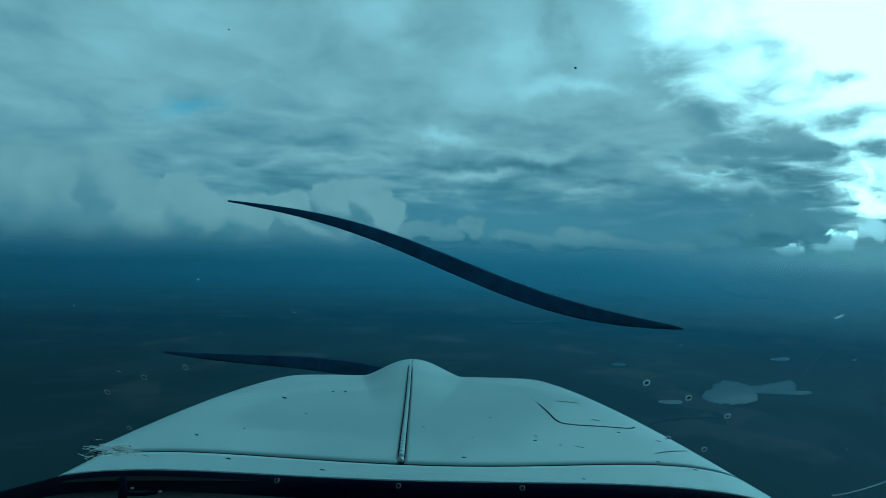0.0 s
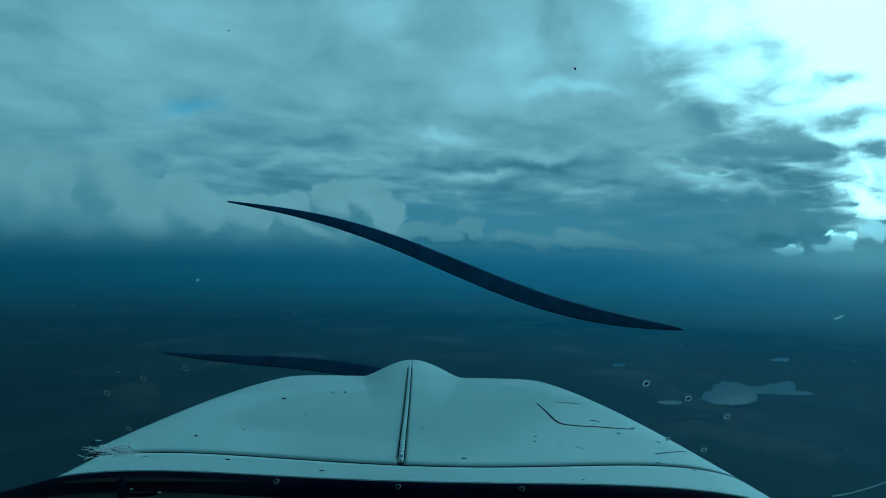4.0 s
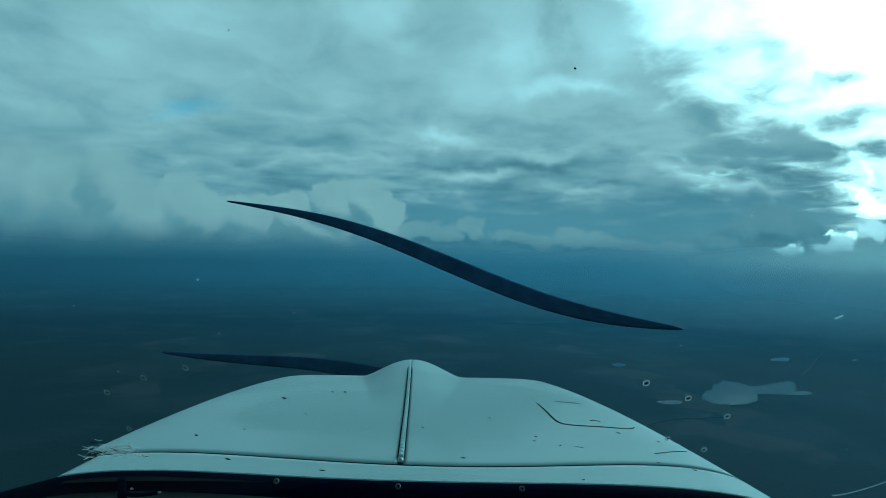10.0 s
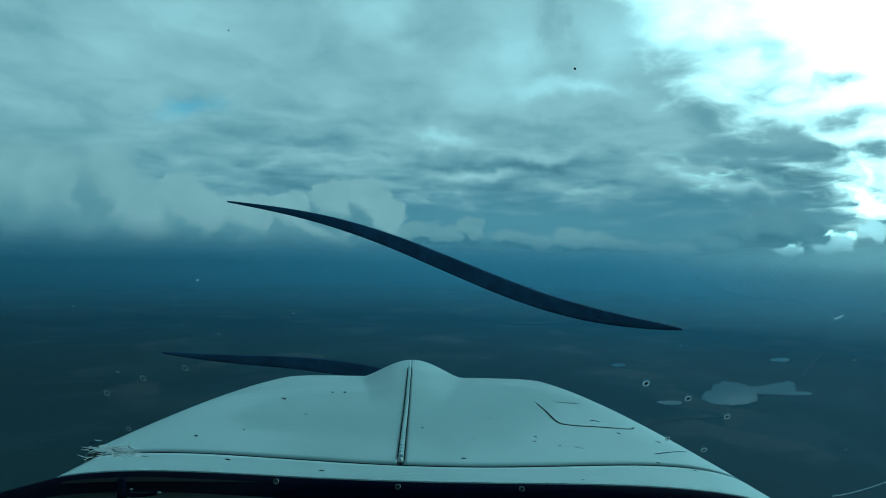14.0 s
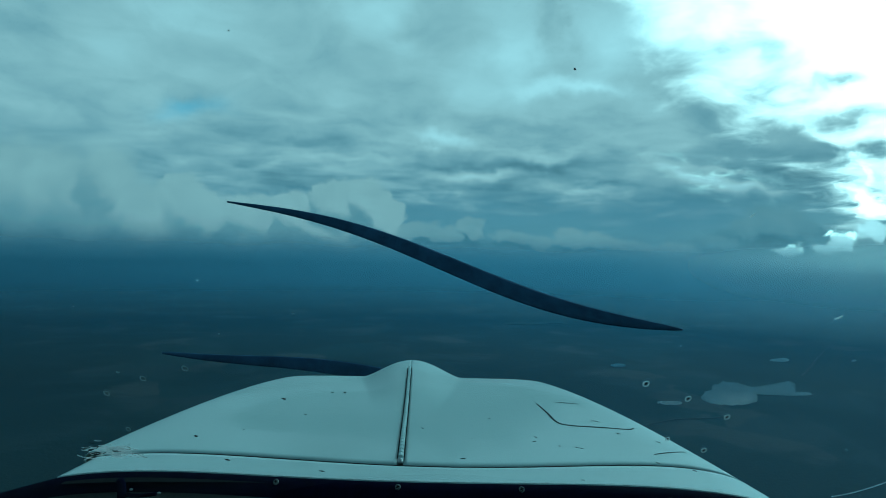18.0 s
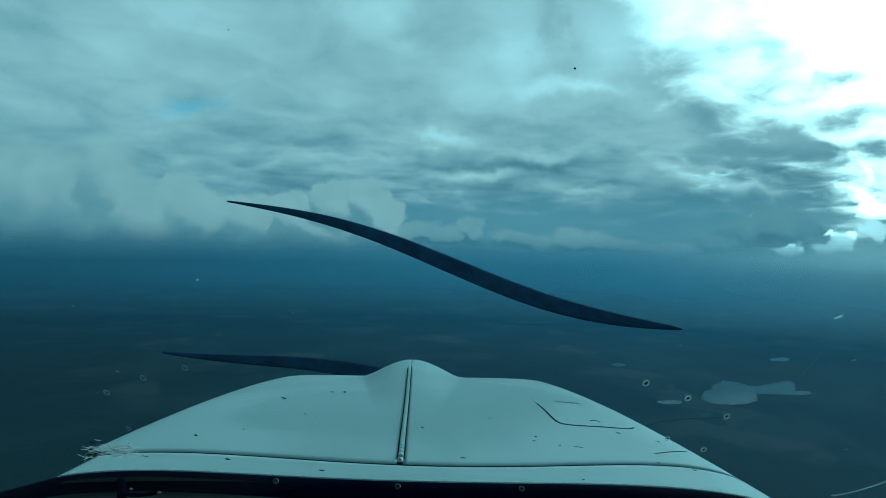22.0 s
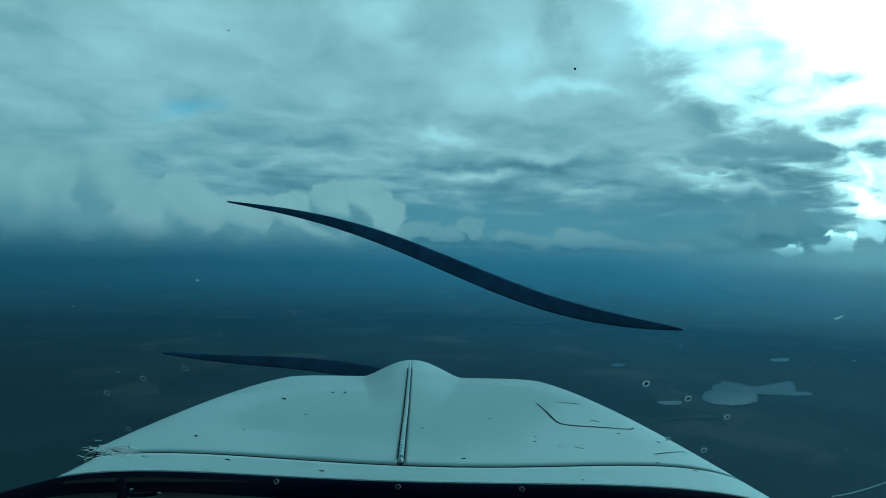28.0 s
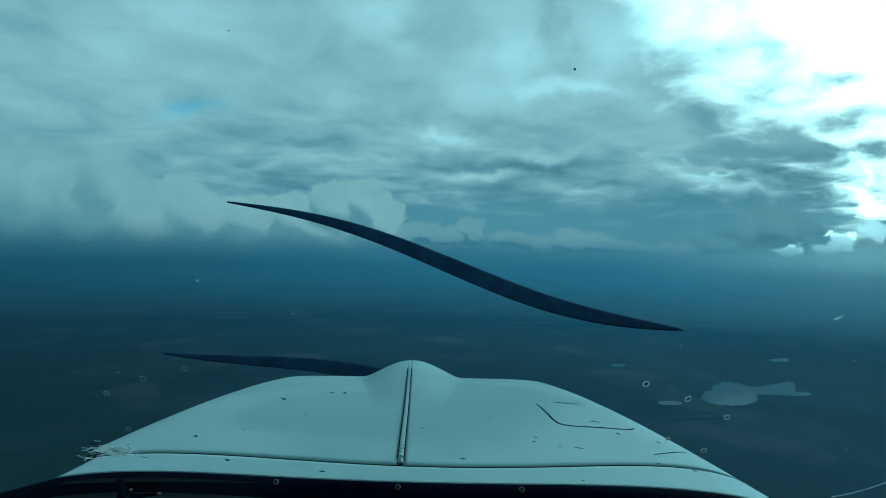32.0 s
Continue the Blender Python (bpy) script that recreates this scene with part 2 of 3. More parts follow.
def scratch_material(name, colour):
    m, t, b, out = material(name)
    t.nodes.remove(b)
    co = t.nodes.new("ShaderNodeTexCoord").outputs["Object"]
    col = blend(t, fuzz(t, co, 300.0), tuple(c * 0.6 for c in colour), colour)
    a, c = t.nodes.new("ShaderNodeBsdfDiffuse"), t.nodes.new("ShaderNodeBsdfTranslucent")
    mix = t.nodes.new("ShaderNodeMixShader")
    mix.inputs[0].default_value = 0.6
    for n, k in ((a, 1), (c, 2)):
        t.links.new(col, n.inputs[0])
        t.links.new(n.outputs[0], mix.inputs[k])
    t.links.new(mix.outputs[0], out.inputs[0])
    return m


PAINT = paint_material()
LINER = plain_material("dark_liner", (0.012, 0.013, 0.015), 0.8)
BLADE = plain_material("black_blade_paint", (0.060, 0.084, 0.155), 0.75, grain=14)
RUBBER = plain_material("black_rubber_seal", (0.003, 0.003, 0.016), 0.9)
DASH = plain_material("black_glareshield_vinyl", (0.055, 0.055, 0.053), 0.85, grain=220, bump=0.0008)
STEEL = plain_material("dull_steel", (0.42, 0.43, 0.44), 0.4, 1.0)
ALLOY = plain_material("worn_alloy", (0.13, 0.135, 0.14), 0.6)
LIP = plain_material("rim_highlight", (0.80, 0.84, 0.84), 0.5, grain=90, vary=0.25)
CHIP = plain_material("bare_chip", (0.012, 0.012, 0.014), 0.85)
SCRATCH = scratch_material("bright_scratch", (0.96, 0.97, 0.97))
RING = scratch_material("ring_reflection", (0.74, 0.77, 0.77))
FAINT = scratch_material("faint_speck_reflection", (0.30, 0.33, 0.33))


def glass_material():
    m, t, b, out = material("windshield_acrylic")
    t.nodes.remove(b)
    clear_ = t.nodes.new("ShaderNodeBsdfTransparent")
    clear_.inputs[0].default_value = (0.96, 0.985, 0.985, 1)
    gloss = t.nodes.new("ShaderNodeBsdfGlossy")
    gloss.inputs["Roughness"].default_value = 0.03
    fr = t.nodes.new("ShaderNodeFresnel")
    fr.inputs[0].default_value = 1.3
    mix = t.nodes.new("ShaderNodeMixShader")
    t.links.new(calc(t, "MULTIPLY", fr.outputs[0], 0.1), mix.inputs[0])
    t.links.new(clear_.outputs[0], mix.inputs[1])
    t.links.new(gloss.outputs[0], mix.inputs[2])
    t.links.new(mix.outputs[0], out.inputs[0])
    return m


def vapour_material(name, colour, density, glowing=0.55):
    """White or blue vapour that lets part of the light through; density(tree, position) gives its cover."""
    m, t, b, out = material(name)
    t.nodes.remove(b)
    place = t.nodes.new("ShaderNodeNewGeometry").outputs["Position"]
    front = t.nodes.new("ShaderNodeBsdfDiffuse")
    through_ = t.nodes.new("ShaderNodeBsdfTranslucent")
    for n in (front, through_):
        n.inputs[0].default_value = (*colour, 1)
    body = t.nodes.new("ShaderNodeMixShader")
    body.inputs[0].default_value = glowing
    t.links.new(front.outputs[0], body.inputs[1])
    t.links.new(through_.outputs[0], body.inputs[2])
    clear_ = t.nodes.new("ShaderNodeBsdfTransparent")
    mix = t.nodes.new("ShaderNodeMixShader")
    t.links.new(density(t, place), mix.inputs[0])
    t.links.new(clear_.outputs[0], mix.inputs[1])
    t.links.new(body.outputs[0], mix.inputs[2])
    t.links.new(mix.outputs[0], out.inputs[0])
    return m


def ground_material():
    m, t, b, _ = material("forest_and_fields")
    place = t.nodes.new("ShaderNodeNewGeometry").outputs["Position"]
    warp = t.nodes.new("ShaderNodeVectorMath")
    warp.operation = "ADD"
    n0 = t.nodes.new("ShaderNodeTexNoise")
    t.links.new(place, n0.inputs["Vector"])
    n0.inputs["Scale"].default_value, n0.inputs["Detail"].default_value = 0.012, 3
    sc = t.nodes.new("ShaderNodeVectorMath")
    sc.operation = "SCALE"
    t.links.new(n0.outputs["Color"], sc.inputs[0])
    sc.inputs["Scale"].default_value = 60
    t.links.new(place, warp.inputs[0])
    t.links.new(sc.outputs[0], warp.inputs[1])
    cells = t.nodes.new("ShaderNodeTexVoronoi")
    t.links.new(warp.outputs[0], cells.inputs["Vector"])
    cells.inputs["Scale"].default_value = 0.011
    tone = split(t, cells.outputs["Color"])
    woods = fuzz(t, place, 0.0035, 6, 0.6, 0.4)
    tufts = fuzz(t, place, 0.25, 4, 0.6)
    field = blend(t, tone[0], (0.026, 0.036, 0.030), (0.040, 0.045, 0.038))
    field = blend(t, step(t, tone[1], 0.75, 0.85), field, (0.058, 0.056, 0.044))
    wood = blend(t, tufts, (0.008, 0.013, 0.011), (0.034, 0.041, 0.030))
    col = blend(t, step(t, woods, 0.46, 0.58), wood, field)
    t.links.new(col, b.inputs["Base Color"])
    b.inputs["Roughness"].default_value = 0.95
    b.inputs["Specular IOR Level"].default_value = 0.1
    relief(t, b, tufts, 3.0, 0.35)
    return m


def water_material():
    m, t, b, _ = material("lake_water")
    place = t.nodes.new("ShaderNodeNewGeometry").outputs["Position"]
    b.inputs["Base Color"].default_value = (0.03, 0.045, 0.05, 1)
    b.inputs["Roughness"].default_value = 0.08
    b.inputs["IOR"].default_value = 1.33
    b.inputs["Specular IOR Level"].default_value = 0.5
    relief(t, b, fuzz(t, place, 0.6, 3, 0.6), 0.15, 0.25)
    return m


GLASS, GROUND, WATER = glass_material(), ground_material(), water_material()

# ---------------------------------------------------------------- mesh helpers
def part(name, bm, mat, parent=None, label=""):
    me = bpy.data.meshes.new(name)
    bm.to_mesh(me)
    bm.free()
    me.materials.append(mat)
    ob = new(name, me)
    if parent:
        ob.parent = parent
    return tagged(ob, label)


def smooth(ob):
    for p in ob.data.polygons:
        p.use_smooth = True
    return ob


def sheet(grid, thick=0.0):
    """A mesh over rows of points, with the given thickness below it."""
    bm = bmesh.new()
    v = [[bm.verts.new(p) for p in row] for row in grid]
    top = [bm.faces.new((v[i][j], v[i][j + 1], v[i + 1][j + 1], v[i + 1][j]))
           for i in range(len(v) - 1) for j in range(len(v[0]) - 1)]
    bm.normal_update()
    if thick:
        bmesh.ops.solidify(bm, geom=top, thickness=thick)
    return bm


def ribbon(points, ups, width, thick):
    """A thin raised strip along points; ups are the normals under it."""
    bm = bmesh.new()
    rows = []
    n = len(points)
    for i, p in enumerate(points):
        along = (points[min(i + 1, n - 1)] - points[max(i - 1, 0)]).normalized()
        side = along.cross(ups[i]).normalized() * (width(i / (n - 1)) / 2)
        lift = ups[i] * thick
        rows.append([bm.verts.new(q) for q in (p - side, p - side * 0.8 + lift, p + side * 0.8 + lift, p + side)])
    for a, b in zip(rows, rows[1:]):
        for k in range(3):
            bm.faces.new((a[k], a[k + 1], b[k + 1], b[k]))
    bm.faces.new(rows[0][::-1])
    bm.faces.new(rows[-1])
    return bm


# ---------------------------------------------------------------- land
def land_height(x, y):
    r = math.hypot(x, y)
    far = max(0.0, min(1.0, (r - 2600) / 2200))
    return far * far * (166 + 16 * noise.noise((x / 900, y / 900, 3.1))) + max(0, min(1, (r - 900) / 1200)) * 5 * noise.noise((x / 260, y / 260, 0))


def build_ground():
    rings = [60 * 1.087 ** i for i in range(53)]
    rings = [r * 4960 / rings[-1] for r in rings]
    bm = bmesh.new()
    seg = 180
    rows = [[bm.verts.new((r * math.sin(k * math.tau / seg), r * math.cos(k * math.tau / seg),
                           land_height(r * math.sin(k * math.tau / seg), r * math.cos(k * math.tau / seg)))) for k in range(seg)] for r in rings]
    for a, b in zip(rows, rows[1:]):
        for k in range(seg):
            bm.faces.new((a[k], b[k], b[(k + 1) % seg], a[(k + 1) % seg]))
    bm.faces.new(rows[0])
    bmesh.ops.recalc_face_normals(bm, faces=bm.faces)
    ob = smooth(part("ground", bm, GROUND))
    return tagged(ob, "dark wooded plain with dull fields under haze", "ground", kind="structure")


build_ground()


def on_land(a, b):
    """The place on the plain seen from the eye along the slopes a (right) and b (down)."""
    y = EYE / b
    return a * y, y


def build_shore(name, mat, bays, seed):
    """Water or open ground grown from oval bays (slope right, slope down and half sizes), with a ragged shore seen from its middle."""
    ca, cb, ra, rb = bays[0]

    def wet(a, b):
        f = sum(math.exp(-((a - p) / q) ** 2 - ((b - o) / n) ** 2) for p, o, q, n in bays)
        return f + 0.16 * noise.noise((a * 60, b * 160, seed)) + 0.20 * noise.noise((a * 220, b * 500, seed)) > 0.42
    bm = bmesh.new()
    top, low = [], []
    n = 420
    for k in range(n):
        f = k * math.tau / n
        reach = 0.35
        for j in range(1, 241):
            q = j * 0.02
            if wet(ca + ra * q * math.cos(f), cb - rb * q * math.sin(f)):
                reach = q
        x, y = on_land(ca + ra * reach * math.cos(f), cb - rb * reach * math.sin(f))
        top.append(bm.verts.new((x, y, 0.6)))
        low.append(bm.verts.new((x * 1.002, y * 1.002, -0.8)))
    bm.faces.new(top)
    for k in range(n):
        bm.faces.new((top[k], low[k], low[(k + 1) % n], top[(k + 1) % n]))
    bmesh.ops.recalc_face_normals(bm, faces=bm.faces)
    return part(name, bm, mat)


def build_lake(bays, seed, label):
    return tagged(build_shore("lake", WATER, bays, seed), label, "lake", "lakes on the plain")


def build_field(bays, seed, label):
    return tagged(build_shore("field", STUBBLE, bays, seed), label, "field", "open fields on the plain")


STUBBLE = plain_material("dry_stubble", (0.085, 0.095, 0.075), 0.95, grain=0.05, bump=0.2)


build_lake(((0.5482, 0.2401, 0.0407, 0.0214), (0.5182, 0.2504, 0.0236, 0.0086), (0.5760, 0.2481, 0.0171, 0.0107), (0.6060, 0.2314, 0.0214, 0.0032), (0.6574, 0.2271, 0.0139, 0.0118), (0.6852, 0.2394, 0.0182, 0.0037),), 1.5, "dull grey lake with a ragged shore and a pointed arm")
build_lake(((0.6360, 0.1772, 0.0182, 0.0028), (0.6467, 0.1759, 0.0086, 0.0032),), 7.7, "thin bright pond strip far across the plain")
build_lake(((0.3351, 0.1932, 0.0150, 0.0037),), 9.1, "dull shallow pond seen faintly through haze")
build_lake(((0.4347, 0.2617, 0.0257, 0.0043),), 3.3, "narrow dark water seen faintly beyond the cowling")

build_field(((0.6060, 0.0879, 0.0321, 0.0028), (0.6435, 0.0850, 0.0214, 0.0021),), 2.2, "pale stubble field among the dark woods")
build_field(((0.4240, 0.1388, 0.0428, 0.0027),), 5.1, "dull green field seen through haze")
build_field(((0.1563, 0.1177, 0.0385, 0.0024), (0.2152, 0.1143, 0.0236, 0.0019),), 6.4, "dull green field seen through haze")
build_field(((-0.3897, 0.1163, 0.0471, 0.0026),), 8.3, "dull green field seen through haze")

def build_road(points, wide, label):
    """A dirt road along bearings, lying on the plain."""
    pts = []
    for p, q in zip(points, points[1:]):
        for k in range(12):
            f = k / 12
            x, y = on_land(p[0] + (q[0] - p[0]) * f, p[1] + (q[1] - p[1]) * f)
            wob = 6 * noise.noise((x / 60, y / 60, 2))
            pts.append(Vector((x + wob, y, max(land_height(x, y), 0) + 0.5)))
    ob = part("road", ribbon(pts, [Vector((0, 0, 1))] * len(pts), lambda f: wide, 0.3), plain_material("road_dirt", (0.085, 0.08, 0.068), 0.95, grain=0.3))
    return tagged(ob, label, "road", kind="structure")


build_road(((0.335, 0.318), (0.445, 0.292), (0.545, 0.286)), 3.0, "thin pale dirt road across the woods")
build_road(((0.685, 0.205), (0.715, 0.165), (0.745, 0.135)), 3.5, "thin pale dirt road leading to a lake")
build_road(((-0.80, 0.150), (-0.60, 0.152), (-0.42, 0.146), (-0.25, 0.150)), 5.0, "thin pale road far across the plain")

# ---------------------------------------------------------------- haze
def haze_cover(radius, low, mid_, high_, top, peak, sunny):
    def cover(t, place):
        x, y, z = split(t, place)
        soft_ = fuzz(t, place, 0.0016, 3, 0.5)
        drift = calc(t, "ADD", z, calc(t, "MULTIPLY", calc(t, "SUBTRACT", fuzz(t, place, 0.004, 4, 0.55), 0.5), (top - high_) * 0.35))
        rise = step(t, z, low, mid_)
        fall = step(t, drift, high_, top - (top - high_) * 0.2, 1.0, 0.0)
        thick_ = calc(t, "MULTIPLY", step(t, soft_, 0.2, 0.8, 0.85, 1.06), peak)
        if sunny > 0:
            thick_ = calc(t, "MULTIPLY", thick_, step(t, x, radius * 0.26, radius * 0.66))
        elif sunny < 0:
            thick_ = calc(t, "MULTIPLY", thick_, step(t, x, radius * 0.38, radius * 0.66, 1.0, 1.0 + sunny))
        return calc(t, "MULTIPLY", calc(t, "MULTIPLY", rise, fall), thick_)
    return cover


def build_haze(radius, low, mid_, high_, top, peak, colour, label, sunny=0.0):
    """A curtain of haze round the plain; sunny: 1 paints pale sun glow on the sun's side only, below 0 it thins out
    there.
    """
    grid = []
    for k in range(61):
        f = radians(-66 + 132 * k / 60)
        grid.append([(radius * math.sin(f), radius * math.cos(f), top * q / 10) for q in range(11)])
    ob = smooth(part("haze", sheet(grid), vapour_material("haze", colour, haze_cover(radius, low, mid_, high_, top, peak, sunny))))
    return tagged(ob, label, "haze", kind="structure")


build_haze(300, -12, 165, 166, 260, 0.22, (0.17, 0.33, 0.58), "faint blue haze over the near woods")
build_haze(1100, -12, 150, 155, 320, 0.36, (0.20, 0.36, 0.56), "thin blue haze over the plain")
# whitish colour paints the sun's glow in the haze; no mist bank lies there
build_haze(1900, 0, 190, 205, 330, 0.72, (0.94, 0.96, 0.93), "pale sheet painted as the low sun's glow in haze", 1.0)
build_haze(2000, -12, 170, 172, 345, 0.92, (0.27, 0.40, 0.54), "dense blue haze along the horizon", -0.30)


# ---------------------------------------------------------------- aircraft
aircraft = tagged(new("light_aircraft"), "white painted nose of a small propeller aircraft in flight", "aircraft")
aircraft.matrix_world = CRAFT
YAW, LEAN = 0.0356, 0.0272
SEAM_AT, NOSE = 0.9, 1.15        # metres ahead of the eye, length of the cowling


def half_width(t):
    return 0.6044 - 0.0694 * t + 0.0099 * t * t


def skin(s, t, sink=0.0):
    """The outside of the nose: s from side to side, -1 to 1, t from the firewall seam, 0, to the front, 1."""
    p = 6.1083 + 1.553 * t
    wd = half_width(t)
    a = min(abs(s), 1.0)
    z = -0.3596 - 0.0619 * t - 0.0744 * t * t - (0.1009 + 0.0322 * t) * (1 - max(1 - a ** p, 0) ** (1 / p))
    m = max(0.0, min(1.0, (t - 0.25) / 0.65))
    m = m * m * (3 - 2 * m)
    bw = 0.06 + 0.125 * max(0.0, min(1.0, (t - 0.2) / 0.7))
    z += 0.066 * m * (0.5 + 0.5 * math.cos(math.pi * min(abs(wd * s + 0.006) / bw, 1.0))) ** 0.66
    if t > 1:                    # the front rolls over
        k = (t - 1) / 0.05
        z -= 0.06 * (1 - math.sqrt(max(0.0, 1 - min(k, 1) ** 2)))
    x, y = wd * s, NOSE * t
    z -= math.sin(LEAN) * x + sink
    return Vector((-0.071 + x * math.cos(YAW) - y * math.sin(YAW), SEAM_AT + x * math.sin(YAW) + y * math.cos(YAW), z))


def skin_up(s, t):
    e = 0.004
    return (skin(s + e, t) - skin(s - e, t)).cross(skin(s, t + e) - skin(s, t - e)).normalized()


def poly(c, s):
    r = 0.0
    for k in c:
        r = r * s + k
    return r


def seam_t(s):
    return poly((-0.0326, -0.0994, 0.0572, 0.1138, -0.0402, -0.0206), s)


def sill_t(s):
    return poly((0.022, -0.0884, -0.0169, 0.0642, -0.0243, -0.0813), s)


def spread(lo, hi, n):
    """Stations that crowd towards the round shoulders."""
    return [lo + (hi - lo) * k / n for k in range(n + 1)]


def left_s(t):
    """The shoulder draws in beside the windshield's corner."""
    k = max(0.0, min(1.0, t / 0.09))
    return -1 + 0.14 * (1 - k * k * (3 - 2 * k))


def crown_s(t):
    return -0.002 - 0.0125 * max(0.0, min(1.0, t / 0.72))


def cowl_panel(name, side, label):
    grid = []
    for f in spread(0, 1, 70):
        row = []
        for k in range(61):
            t = 1.05 * k / 60
            mid_s = crown_s(t) + (side * (0.0085 if t < 0.74 else 0.0))
            s = mid_s + ((1.0 if side > 0 else left_s(t)) - mid_s) * f
            t = t + (seam_t(s) + 0.0036) * (1 - k / 60)
            row.append(skin(s, t))
        grid.append(row[::-side])
    bm = sheet(grid, 0.0)
    # outer shoulder runs down to the side of the cowling
    ob = smooth(part(name, bm, PAINT, aircraft, label))
    sol = ob.modifiers.new("thick", "SOLIDIFY")
    sol.thickness, sol.offset = 0.0025, -1
    return ob


cowl_panel("cowling_panel", -1, "white cowling half with dark chips")
cowl_panel("cowling_panel", 1, "white cowling half with an oil door")
ss = spread(-0.862, 0.995, 120)
deck_panel = smooth(part("deck_panel", sheet([[skin(s, sill_t(s) + (seam_t(s) - 0.0036 - sill_t(s)) * k / 8) for k in range(9)] for s in ss]), PAINT, aircraft, "white deck strip before the windshield"))
deck_panel.modifiers.new("thick", "SOLIDIFY").thickness = -0.0025
smooth(part("liner", sheet([[skin(left_s(-0.08 + 1.12 * k / 60) + 0.03 + (0.97 - 0.03 - left_s(-0.08 + 1.12 * k / 60)) * f, -0.08 + 1.12 * k / 60, 0.0040) for k in range(61)] for f in spread(0, 1, 90)]), LINER, aircraft, "dark structure under the panels"))
part("seam_gap", sheet([[skin(s, seam_t(s) + q, 0.0012) for q in (0.0042, -0.0042)] for s in spread(-0.9, 0.97, 90)], 0.001), LINER, aircraft, "dark gap between cowling and deck")
# near-white strip paints a bright rim highlight along the deck's rear edge
lip_s = spread(-0.855, 0.985, 110)
part("deck_highlight", ribbon([skin(q, sill_t(q) + 0.0016) + Vector((0, 0, 0.0006)) for q in lip_s], [Vector((0, -0.3, 0.95))] * 111, lambda f: 0.0030, 0.0010), LIP, aircraft, "pale strip painted as a bright rim on the deck panel")
# the sides of the cowling, and its front
for sg in (-1, 1):
    grid = []
    for k in range(31):
        t = -0.058 + 1.10 * k / 30
        a = skin(left_s(t) if sg < 0 else 1.0, t) + Vector((-sg * 0.014, 0, -0.012))
        grid.append([a + Vector((-sg * q * 0.09, 0, -0.42 * q)) for q in (0.004, 0.2, 0.4, 0.6, 0.8, 1.0)])
    smooth(part("cowling_side", sheet(grid, 0.003), PAINT, aircraft))
grid = []
for k in range(41):
    s = -1 + 2 * k / 40
    a = skin(s, 1.05)
    grid.append([a + Vector((0, -0.02 * q * q, -0.46 * q * (1 - 0.25 * abs(s)))) for q in (0.01, 0.25, 0.5, 0.75, 1.0)])
smooth(part("nose_bowl", sheet(grid, 0.004), PAINT, aircraft, "rounded white nose bowl"))

# the piano hinge along the crown
hinge_pts = [skin(crown_s(0.72 * k / 60), 0.72 * k / 60) + Vector((0, 0, 0.001)) for k in range(61)]
hinge_ups = [Vector((0, 0, 1))] * 61
hinge = part("piano_hinge", ribbon(hinge_pts, hinge_ups, lambda f: 0.0095, 0.0015), PAINT, aircraft, "white piano hinge along the crown")
for k in range(44):
    f = 0.006 + 0.985 * k / 43
    i = f * 60
    a = hinge_pts[min(int(i), 59)].lerp(hinge_pts[min(int(i) + 1, 60)], i - int(i))
    b_ = a + (hinge_pts[60] - hinge_pts[0]).normalized() * 0.0155
    if k == 0:
        bm = bmesh.new()
        bmesh.ops.create_cone(bm, cap_ends=True, segments=10, radius1=0.0040, radius2=0.0040, depth=0.0138)
        bmesh.ops.bevel(bm, geom=[e for e in bm.edges if len(e.link_faces) == 2 and e.calc_face_angle(0) > 1], offset=0.0009, segments=1, affect="EDGES")
        kn = part("knuckle", bm, PAINT, hinge)
        knuckle_mesh = kn.data
    else:
        kn = new("knuckle", knuckle_mesh)
        kn.parent = hinge
    kn.matrix_basis = Matrix.Translation((a + b_) / 2 + Vector((0, 0, 0.003))) @ (b_ - a).to_track_quat("Z", "Y").to_matrix().to_4x4()
for sg in (-1, 1):
    part("hinge_gap", ribbon([p + Vector((sg * 0.0058, 0, 0.0004)) for p in hinge_pts], hinge_ups, lambda f: 0.0016, 0.0006), LINER, hinge, "dark gap beside the hinge")
bm = bmesh.new()
bmesh.ops.create_uvsphere(bm, u_segments=14, v_segments=8, radius=0.0058)
stop = part("hinge_pin", bm, STEEL, hinge, "dark steel pin end")
stop.location = hinge_pts[0] + Vector((0, -0.012, 0.002))


def skin_line(name, pts, width, mat, label, n=40):
    """A strip along (t, s) stations on the skin."""
    ps, us = [], []
    for k in range(n + 1):
        f = k / n * (len(pts) - 1)
        i = min(int(f), len(pts) - 2)
        g = f - i
        p0, p1, p2, p3 = (pts[max(0, min(len(pts) - 1, i + j))] for j in (-1, 0, 1, 2))
        q = [0.5 * (2 * b + (c - a) * g + (2 * a - 5 * b + 4 * c - e) * g * g + (3 * b - a - 3 * c + e) * g ** 3) for a, b, c, e in zip(p0, p1, p2, p3)]
        ps.append(skin(q[1], q[0]) + skin_up(q[1], q[0]) * 0.0004)
        us.append(skin_up(q[1], q[0]))
    return part(name, ribbon(ps, us, lambda f: width * (0.55 + 0.45 * math.sin(math.pi * min(1, max(0, f)))), 0.0006), mat, aircraft, label)


skin_line("oil_door_edge", ((0.421, 0.582), (0.33, 0.578), (0.24, 0.572), (0.214, 0.606), (0.207, 0.711), (0.206, 0.818), (0.226, 0.859)), 0.0055, LINER, "dark gap round the oil door")
skin_line("oil_door_hinge", ((0.451, 0.684), (0.445, 0.735), (0.439, 0.791)), 0.004, LINER, "dark hinge line of the oil door")
skin_line("oil_door_latch", ((0.255, 0.713), (0.259, 0.73), (0.250, 0.746)), 0.004, CHIP, "small worn latch")
